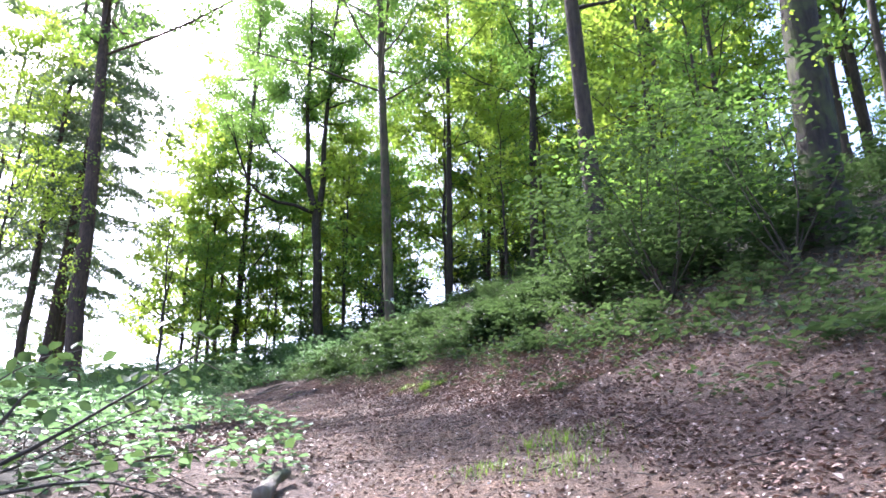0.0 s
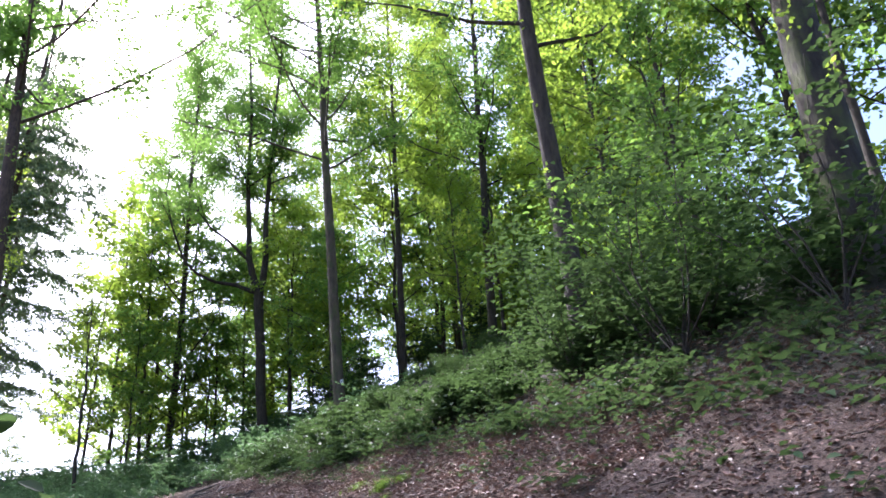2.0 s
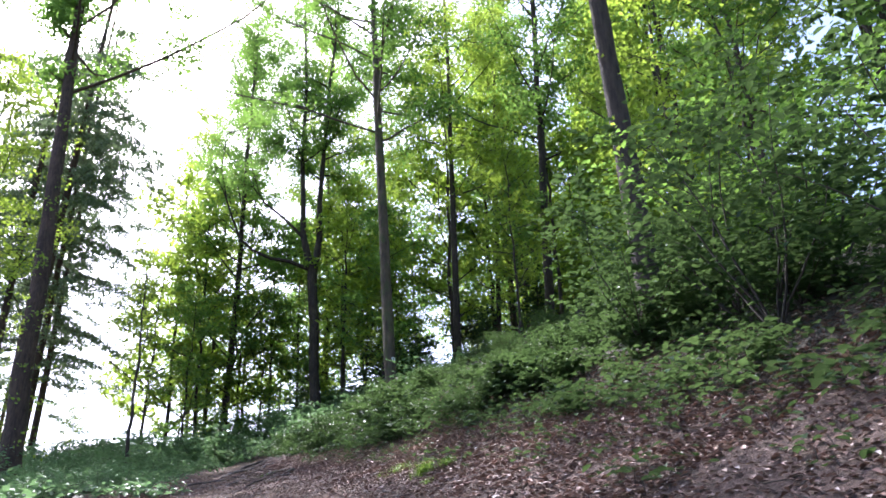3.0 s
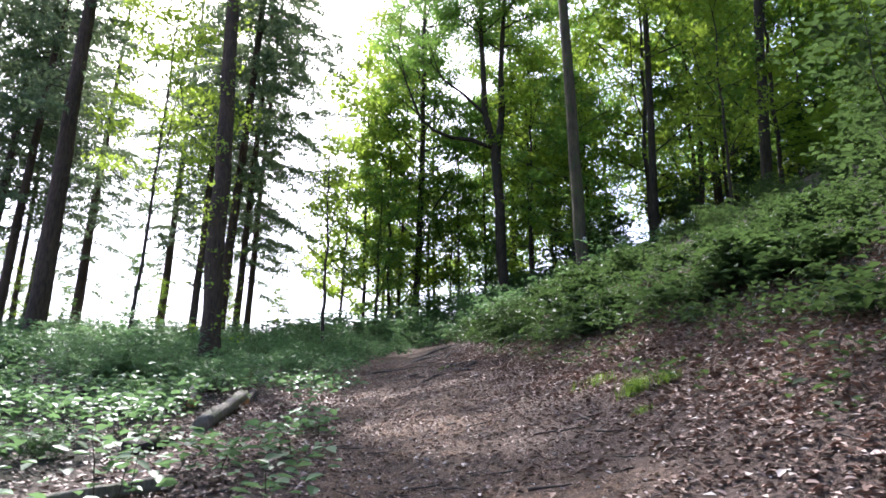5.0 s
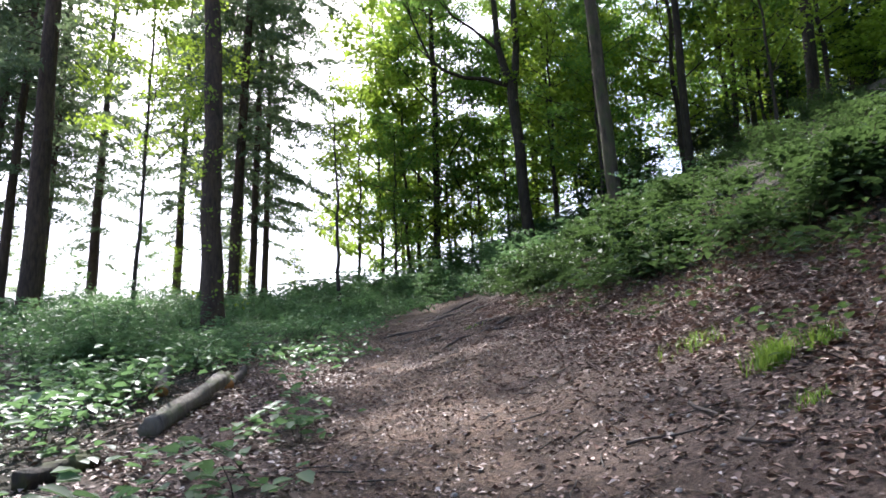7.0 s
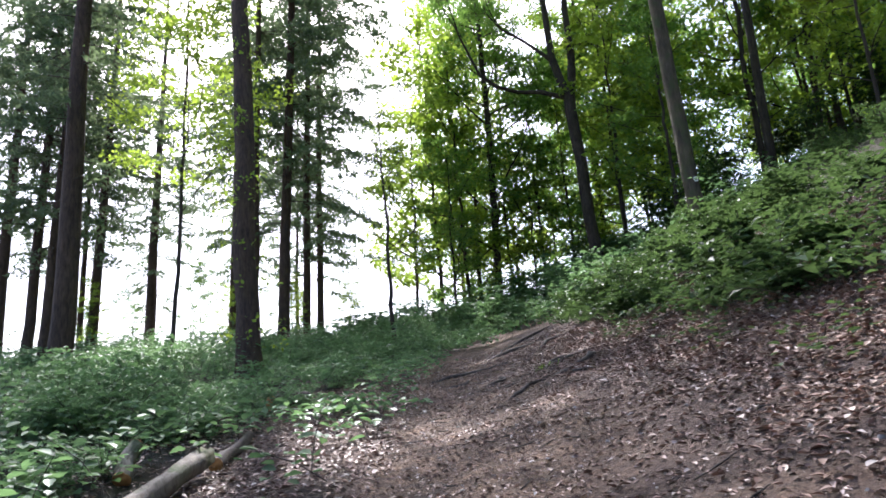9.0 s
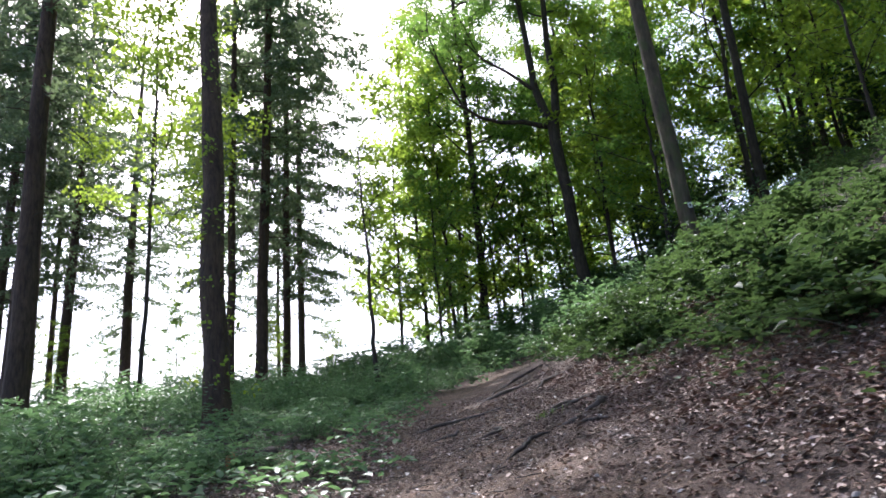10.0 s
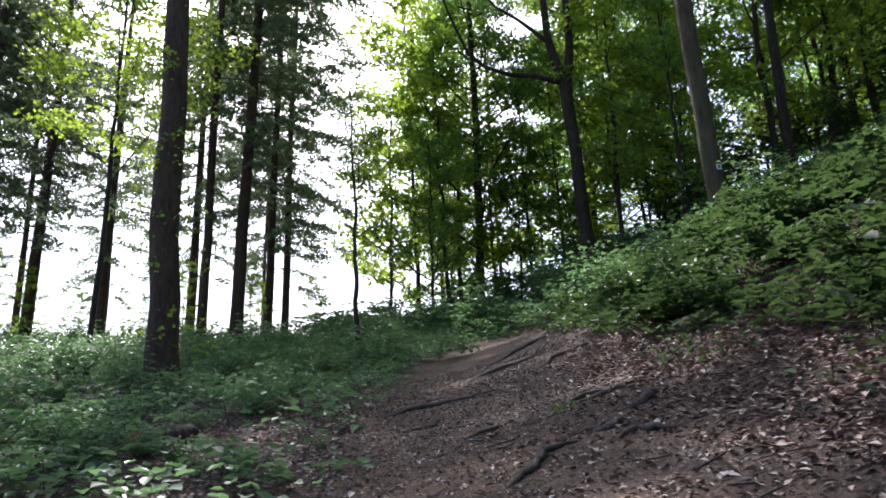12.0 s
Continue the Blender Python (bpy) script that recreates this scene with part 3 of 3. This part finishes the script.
for k in range(24):
    y = RNG.uniform(47, 66)
    x = float(path_x(y)) + (RNG.uniform(-11, -2.0) if k % 2 else RNG.uniform(1.0, 8.0))
    s = RNG.uniform(1.2, 2.1)
    copy_thing(verge[k % 3], pose(x, y, float(ground_z(x, y)) - 0.1, 0, 0, RNG.uniform(0, 360)) @ Matrix.Diagonal((s, s, s, 1)))
for k in range(16):
    x, y = RNG.uniform(-1.0, 15.0), RNG.uniform(59, 68)
    s = RNG.uniform(1.7, 2.6)
    copy_thing(verge[k % 3], pose(x, y, float(ground_z(x, y)) - 0.1, 0, 0, RNG.uniform(0, 360)) @ Matrix.Diagonal((s, s, s, 1)))
for k in range(52):
    y = RNG.uniform(13, 46)
    d = -2.2 - 11 * RNG.uniform() ** 1.2 - (1.6 if y < 22 else 0)
    x = float(path_x(y)) + d
    s = RNG.uniform(0.6, 1.15) * float(np.interp(-d, [2, 4.5, 6], [0.4, 0.55, 1.1]))
    copy_thing(verge[k % 3], pose(x, y, float(ground_z(x, y)) - 0.03, 0, 0, RNG.uniform(0, 360)) @ Matrix.Diagonal((s, s, s, 1)))
for k in range(24):
    y = RNG.uniform(22, 42)
    x = float(path_x(y)) - RNG.uniform(2.2, 9.0)
    s = RNG.uniform(0.5, 0.85) * (0.6 if abs(x - 3.0 + 0.32 * (y - 15)) < 1.2 and y < 34 else 1.0)
    copy_thing(verge[k % 3], pose(x, y, float(ground_z(x, y)) - 0.03, 0, 0, RNG.uniform(0, 360)) @ Matrix.Diagonal((s, s, s, 1)))
for i, (x, y, hg) in enumerate([(9.3, 11.4, 3.6), (10.6, 13.4, 4.2), (9.8, 14.9, 3.0), (11.8, 12.4, 4.4), (9.9, 8.9, 3.2), (12.5, 17.5, 4.0)]):
    shrub(x, y, "tall sapling with level layers of bright leaves", hg, 0.4 * hg, 7, 14, 0.15, 330 + i, M_BEECH if i == 3 else M_SHRUB, "saplings on the bank", True)


def low_plants(name, label, spots, height, per, size, seed, leaf, reach=0.3, oval=True, tall=lambda x, y: 1.0):
    """A carpet of low leafy plants, stems and leaves."""
    rng = np.random.default_rng(seed)
    base = np.array([(x, y, float(ground_z(x, y))) for x, y in spots])
    t = tagged(new(name), label, "undergrowth", kind="stuff")
    wood, cs = [], []
    for b in base:
        hg = height * tall(b[0], b[1]) * rng.uniform(0.45, 1.0) * (1.0 + 0.5 * math.sin(0.9 * b[0] + 1.3) * math.sin(0.7 * b[1]))
        tip = b + np.array([rng.normal() * reach, rng.normal() * reach, hg])
        mid = (b + tip) / 2 + np.array([0, 0, 0.12 * hg])
        wood.append(tube([b - (0, 0, 0.03), mid, tip], [0.006, 0.005, 0.003], 3))
        n = per
        f = np.sqrt(rng.uniform(0.12, 1.0, n))[:, None]
        cs.append(b + (tip - b) * f + rng.normal(size=(n, 3)) * np.array([0.17, 0.17, 0.06]))
    a = part("stems", merge(wood), M_TWIG, t)
    c = part("foliage", leaves(np.concatenate(cs), size, rng, 0.8, 0.66, 0.4, 0.14, oval), leaf, t)
    return t


def scatter(n, fn, seed):
    rng = np.random.default_rng(seed)
    out = []
    while len(out) < n:
        q = fn(rng)
        if q is not None:
            out.append(q)
    return out


def left_spot(rng):
    y = rng.uniform(-7, 60)
    d = -0.95 - 15 * rng.uniform() ** 1.4
    if 9.5 < y < 21.5 and d > -3.2 and rng.uniform() < 0.8:
        return None
    if y < 6 and d > -2.4:
        return None
    if 3.5 < y < 9.8 and d > -4.8 and rng.uniform() < 0.8:
        return None
    if y > 21 and d > (-3.3 if y < 28 else -1.6) and rng.uniform() < 0.72:
        return None
    x = float(path_x(y)) + d
    if (-1.3 < x < 0.75 and 24.6 < y < 27.3 or 0.0 < x < 1.3 and 16.2 < y < 20.6) and rng.uniform() < 0.7:
        return None
    return x, y


def right_spot(rng):
    y = rng.uniform(-6, 50)
    d = float(bank_edge(y)) - 0.4 + 14 * rng.uniform() ** 1.5
    if math.sin(1.9 * d + 0.8 * y) * math.sin(1.3 * y - 0.9 * d) < -0.1 and rng.uniform() < 0.75:
        return None
    return float(path_x(y)) + d, y


low_plants("bramble_carpet", "dense knee-high brambles and herbs with glossy leaves", scatter(3900, left_spot, 1), 1.0, 17, 0.13, 401, M_BRAMBLE, tall=lambda x, y: float(np.interp(path_x(y) - x, [0.9, 2.5, 5.0, 7.0], [0.38, 0.52, 0.66, 1.05])))
low_plants("bank_carpet", "low green herbs and seedlings covering the bank", scatter(3000, right_spot, 2), 0.33, 13, 0.15, 402, M_SHRUB, oval=False)
low_plants("far_carpet", "tangled bushes below the trees at the top of the path", scatter(1700, lambda r: (lambda y: (float(path_x(y)) + r.uniform(-30, 12), y))(r.uniform(36, 80)), 3), 1.4, 22, 0.2, 403, M_BRAMBLE, 0.5, False)
low_plants("sprouts", "scattered seedlings in the leaf litter", scatter(240, lambda r: (lambda y: (float(path_x(y)) + r.uniform(2.6, 5.2), y))(r.uniform(4, 26)), 4), 0.18, 9, 0.09, 404, M_SHRUB, 0.1)

# ---- leaf litter, twigs and pebbles ----
def litter_spot(rng):
    y = rng.uniform(9, 29) if rng.uniform() < 0.72 else rng.uniform(-5, 34)
    if y < 3 and rng.uniform() > 0.55 * (y + 5) / 8 + 0.1 or y > 30 and rng.uniform() < (y - 30) / 4:
        return None
    d = rng.uniform(-5.5, 7.5)
    keep = np.interp(d, [-5.5, -3.2, -1.6, -0.9, -0.6, 0.8, 1.6, 2.4, 3.2, 5.0, 7.5], [0.02, 0.25, 0.6, 0.4, 0.02, 0.02, 0.15, 0.7, 1.0, 1.0, 0.2])
    if y > 21:
        keep *= np.interp(d, [0.5, 2.5], [1.0, 0.95])
    return (float(path_x(y)) + d, y) if rng.uniform() < keep else None


rng = np.random.default_rng(9)
sp = np.array(scatter(72000, litter_spot, 6))
lit = np.column_stack([sp, ground_z(sp[:, 0], sp[:, 1]) + 0.012 + rng.exponential(0.012, len(sp))])
near = (sp[:, 1] > 7) & (sp[:, 1] < 26) & (rng.uniform(size=len(sp)) < 0.35)
pile = merge([leaves(lit[near], 0.056, rng, 0.8, 0.6, 0.55, 0.15, True), leaves(lit[~near], 0.058, rng, 0.84, 0.6, 0.55, 0.11)])
tagged(part("leaf_litter", pile, M_LITTER), "brown and pale dead beech leaves strewn over the slope", "leaf litter", kind="stuff")
sp = np.array(scatter(15000, lambda r: (lambda y: (float(path_x(y)) + r.uniform(1.6, 8.0), y))(r.uniform(1, 10)), 16))
lit = np.column_stack([sp, ground_z(sp[:, 0], sp[:, 1]) + 0.012 + rng.exponential(0.012, len(sp))])
tagged(part("leaf_litter", leaves(lit, 0.052, rng, 0.8, 0.6, 0.5, 0.13), M_LITTER), "brown dead beech leaves below the bank", "leaf litter", kind="stuff")
sp = np.array(scatter(48000, lambda r: (lambda y: (float(path_x(y)) + r.uniform(-1.0, 2.6), y))(r.uniform(-2, 32)), 7))
lit = np.column_stack([sp, ground_z(sp[:, 0], sp[:, 1]) + 0.006])
tagged(part("path_debris", leaves(lit, 0.037, rng, 0.74, 0.5, 0.75, 0.14), M_LITTER), "crumbled leaf bits trodden into the earth path", "debris", kind="stuff")
bits = []
for x, y in scatter(420, lambda r: (lambda y: (float(path_x(y)) + r.uniform(-2.8, 5.5), y))(r.uniform(4, 28)), 8):
    az, ln = rng.uniform(0, math.pi), rng.uniform(0.08, 0.35)
    q = np.array([x, y]) + np.linspace(-0.5, 0.5, 4)[:, None] * ln * np.array([math.cos(az), math.sin(az)]) + rng.normal(size=(4, 2)) * 0.01
    bits.append(tube(np.column_stack([q, ground_z(q[:, 0], q[:, 1]) + 0.012]), [0.004, 0.006, 0.005, 0.003], 4))
tagged(part("fallen_twigs", merge(bits), M_TWIG), "small dry twigs lying on the forest floor", "twigs", kind="stuff")


stones = []
for x, y in scatter(260, lambda r: (lambda y: (float(path_x(y)) + r.uniform(-0.9, 2.4), y))(r.uniform(4, 30)), 11):
    r = rng.uniform(0.008, 0.022)
    a = np.linspace(0, 2 * math.pi, 6, endpoint=False)
    ring = np.column_stack([np.cos(a), np.sin(a), np.zeros(6)]) * r * rng.uniform(0.8, 1.3, (6, 1))
    c = np.array([x, y, float(ground_z(x, y))])
    v = np.concatenate([ring - (0, 0, r * 0.3), ring * 0.65 + (0, 0, r * 0.55), [[0, 0, r * 0.75]]]) + c
    k = np.arange(6)
    stones.append((v, [np.stack([k, (k + 1) % 6, 6 + (k + 1) % 6, 6 + k], 1), np.stack([6 + k, 6 + (k + 1) % 6, np.full(6, 12)], 1)]))
tagged(part("pebbles", merge(stones), M_STONE, smooth=True), "small pale pebbles pressed into the path", "pebbles", kind="stuff")


# ---- roots, logs and sticks ----
def surface_line(a, b, n, rng, wander=0.06):
    s = np.linspace(0, 1, n)
    q = np.array(a)[None] + (np.array(b) - np.array(a))[None] * s[:, None]
    nrm = np.array([-(b[1] - a[1]), b[0] - a[0]])
    nrm /= np.linalg.norm(nrm) + 1e-9
    return q + nrm[None] * (np.sin(s * math.pi * 2 + rng.uniform(0, 6)) * wander + rng.normal(size=n) * wander * 0.3)[:, None], s


ROOTS = [((3.5, 22.3), (4.1, 22.8), 0.035), ((4.36, 22.5), (4.75, 22.4), 0.045), ((4.25, 22.8), (4.5, 23.1), 0.03), ((4.6, 23.35), (5.1, 23.65), 0.045), ((4.3, 24.1), (4.8, 24.6), 0.035),
         ((2.3, 27.0), (3.9, 27.3), 0.04), ((3.4, 24.1), (3.75, 24.7), 0.03), ((2.8, 25.5), (3.2, 26.1), 0.03), ((3.9, 31.0), (5.7, 34.2), 0.055), ((4.2, 24.2), (5.2, 24.4), 0.03),
         ((3.3, 29.5), (5.2, 30.6), 0.05), ((4.6, 28.2), (5.6, 29.6), 0.05)]
for i, (a, b, r) in enumerate(ROOTS):
    rr = np.random.default_rng(500 + i)
    q, s = surface_line(a, b, 14, rr, 0.08)
    r = r * 0.75
    z = ground_z(q[:, 0], q[:, 1]) + r * (1.2 * np.sin(s * math.pi) - 0.7 + 0.35 * np.sin(9 * s + i)) + 0.008
    tagged(part("tree_root", tube(np.column_stack([q, z]), r * (0.55 + 0.6 * np.sin(s * math.pi)), 8, 0.11, rr), M_ROOT, smooth=True), "gnarled brown tree root crossing the earth path", "root", "roots across the path")


def log_on_ground(name, label, a, b, r0, r1, seed, lift=0.0, sides=14, cut=True, bark=None):
    rr = np.random.default_rng(seed)
    q, s = surface_line(a, b, 10, rr, 0.02)
    za, zb = float(ground_z(*a)) + r0 * 0.75, float(ground_z(*b)) + r1 * 0.75 + lift
    rad = r0 + (r1 - r0) * s
    p = np.column_stack([q, np.maximum(za + (zb - za) * s, ground_z(q[:, 0], q[:, 1]) + rad * 0.5)])
    t = thing(name, tuple(p[0]), label, "log")
    part("stem", tube(p - p[0], rad, sides, 0.03 if cut else 0.09, rr, not cut), bark or M_LOG, t, smooth=True)
    if cut:
        for e, k in ((p[0], -1), (p[-1], 1)):
            w = (p[1] - p[0]) if k < 0 else (p[-1] - p[-2])
            w = w / np.linalg.norm(w)
            r = rad[0] if k < 0 else rad[-1]
            part("cut_end", tube([e - p[0] - k * w * 0.01, e - p[0] + k * w * 0.012], [r * 0.97, r * 0.93], sides, 0.0, None, True), M_CUT, t, "pale brown sawn end")
    return t


log_on_ground("fallen_log", "weathered grey log lying at the path's edge", (-0.35, 12.7), (0.82, 13.75), 0.075, 0.06, 601, cut=False)
log_on_ground("fallen_log", "bleached log with its bark peeling, lying among brambles", (0.30, 17.35), (0.36, 20.4), 0.125, 0.1, 602, 0.12, cut=False)
log_on_ground("fallen_log", "short mossy broken log half hidden by leaves", (-0.15, 15.7), (0.15, 16.4), 0.09, 0.07, 603, cut=False, bark=M_MOSSBARK)
log_on_ground("broken_branch", "broken brown branch end beyond the log", (0.34, 20.7), (0.25, 22.3), 0.08, 0.06, 604, 0.05, bark=M_ROOT)
log_on_ground("sawn_log", "sawn log with an orange-brown cut face in the brambles", (-0.42, 26.0), (0.1, 26.5), 0.16, 0.13, 605, bark=M_BARK)
log_on_ground("mossy_post", "leaning pale mossy stump", (-0.55, 20.4), (-0.6, 20.8), 0.1, 0.08, 606, 0.3, bark=M_LOG)
log_on_ground("root_lump", "pale twisted root stump beside the path", (0.9, 6.4), (1.2, 7.0), 0.08, 0.04, 607, 0.08, cut=False, bark=M_LOG)
log_on_ground("mossy_stump", "rotten mossy stump on the bank's edge", (6.2, 26.2), (6.6, 25.9), 0.12, 0.1, 608, 0.0, cut=False, bark=M_MOSSBARK)
for i, (a, b, r) in enumerate([((3.57, 12.03), (3.85, 11.95), 0.012), ((4.65, 14.46), (4.62, 13.8), 0.014), ((4.5, 13.5), (4.64, 13.2), 0.012), ((4.06, 13.99), (4.52, 13.91), 0.01), ((1.4, 13.4), (0.7, 13.1), 0.012)]):
    rr = np.random.default_rng(620 + i)
    q, s = surface_line(a, b, 7, rr, 0.015)
    tagged(part("stick", tube(np.column_stack([q, ground_z(q[:, 0], q[:, 1]) + r + 0.008]), r * (1.1 - 0.6 * s), 6, 0.05, rr), M_ROOT, smooth=True), "dry brown stick lying on the path", "stick", "sticks on the path")


def grass_tuft(x, y, n, hg, wide, seed):
    rr = np.random.default_rng(seed)
    root = np.column_stack([x + rr.normal(size=n) * wide, y + rr.normal(size=n) * wide])
    b = np.column_stack([root, ground_z(root[:, 0], root[:, 1]) - 0.01])
    az = rr.uniform(0, 2 * math.pi, n)
    out = np.column_stack([np.cos(az), np.sin(az), np.zeros(n)])
    sd = np.column_stack([-np.sin(az), np.cos(az), np.zeros(n)]) * 0.004
    h = hg * rr.uniform(0.5, 1.1, n)[:, None]
    up = np.array([[0, 0, 1.0]])
    v = np.stack([b - sd, b + sd, b + out * h * 0.25 + up * h * 0.7 + sd * 0.8, b + out * h * 0.25 + up * h * 0.7 - sd * 0.8, b + out * h * 0.75 + up * h * 0.95], 1).reshape(-1, 3)
    k = np.arange(n)[:, None] * 5
    ob = part("grass_tuft", (v, [k + np.array([[0, 1, 2, 3]]), k + np.array([[3, 2, 4]])]), M_GRASS)
    return tagged(ob, "bright yellow-green grass tuft at the path's edge", "grass", "grass tufts by the path", "stuff")


for i, (x, y, n, hg, w) in enumerate([(5.25, 14.5, 300, 0.2, 0.06), (5.3, 15.8, 120, 0.12, 0.12), (5.6, 14.5, 140, 0.14, 0.07), (3.8, 6.5, 300, 0.1, 0.26), (2.8, 6.2, 120, 0.08, 0.15), (3.3, 5.6, 200, 0.09, 0.22), (5.0, 13.6, 60, 0.1, 0.06), (4.3, 24.2, 60, 0.08, 0.12)]):
    grass_tuft(x, y, n, hg, w, 640 + i)


def blaze():
    """The painted trail mark on the beech's bark: a white square with a dark bar."""
    z = 2.0
    me = []
    for (w, h, off) in ((0.085, 0.1, 0.0), (0.03, 0.045, 0.004)):
        a = np.linspace(-w, w, 5)
        r = 0.345 + off
        v = np.array([(r * math.sin(k / 0.34), -r * math.cos(k / 0.34), zz) for zz in (z - h, z + h) for k in a])
        me.append((v, [np.array([(i, i + 1, i + 6, i + 5) for i in range(4)])]))
    m = part("trail_blaze", me[0], M_PAINT, blazed, "white painted trail mark")
    part("bar", me[1], M_BARK, m)
    m.location = (-0.037 * z - 0.02, 0, 0)


blaze()


# ---- fallen bough by the start of the path ----
def fallen_bough():
    rr = np.random.default_rng(700)
    x, y = -1.5, 6.7
    t = thing("fallen_bough", (x, y, float(ground_z(x, y))), "fallen bough with bare dark branches and a few large leaves", "branch")
    spots = []
    for a, way, ln, r in [((0, 0, 0.05), (0.5, 0.3, 0.85), 1.5, 0.03), ((0.1, 0, 0.15), (1, 0.15, 0.42), 2.3, 0.022), ((0.2, 0.1, 0.1), (1, 0.0, 0.2), 2.2, 0.018), ((0.1, 0.2, 0.2), (1, 0.4, 0.3), 2.0, 0.014), ((-0.6, 0, 0.1), (0.9, 0.2, 1.0), 1.7, 0.02), ((0.3, -0.2, 0.1), (1, -0.3, 0.12), 1.6, 0.016)]:
        p = bent(a, way, ln, 7, rr, -0.1, 0.09)
        part("branch", tube(p, np.linspace(r, 0.005, len(p)), 6), M_TWIG, t)
        for k in (3, 4, 5, 6, 7):
            tw = bent(p[k], rr.normal(size=3) * np.array([1, 1, 0.4]), 0.45, 3, rr, 0.1, 0.15)
            part("branch", tube(tw, [0.006, 0.005, 0.004, 0.003], 4), M_TWIG, t)
            spots.append(tw[2] + rr.normal(size=(9, 3)) * np.array([0.17, 0.17, 0.05]))
    part("leaves", leaves(np.concatenate(spots), 0.115, rr, 0.6, 0.7, 0.4, 0.1, True), M_SHRUB, t)


fallen_bough()
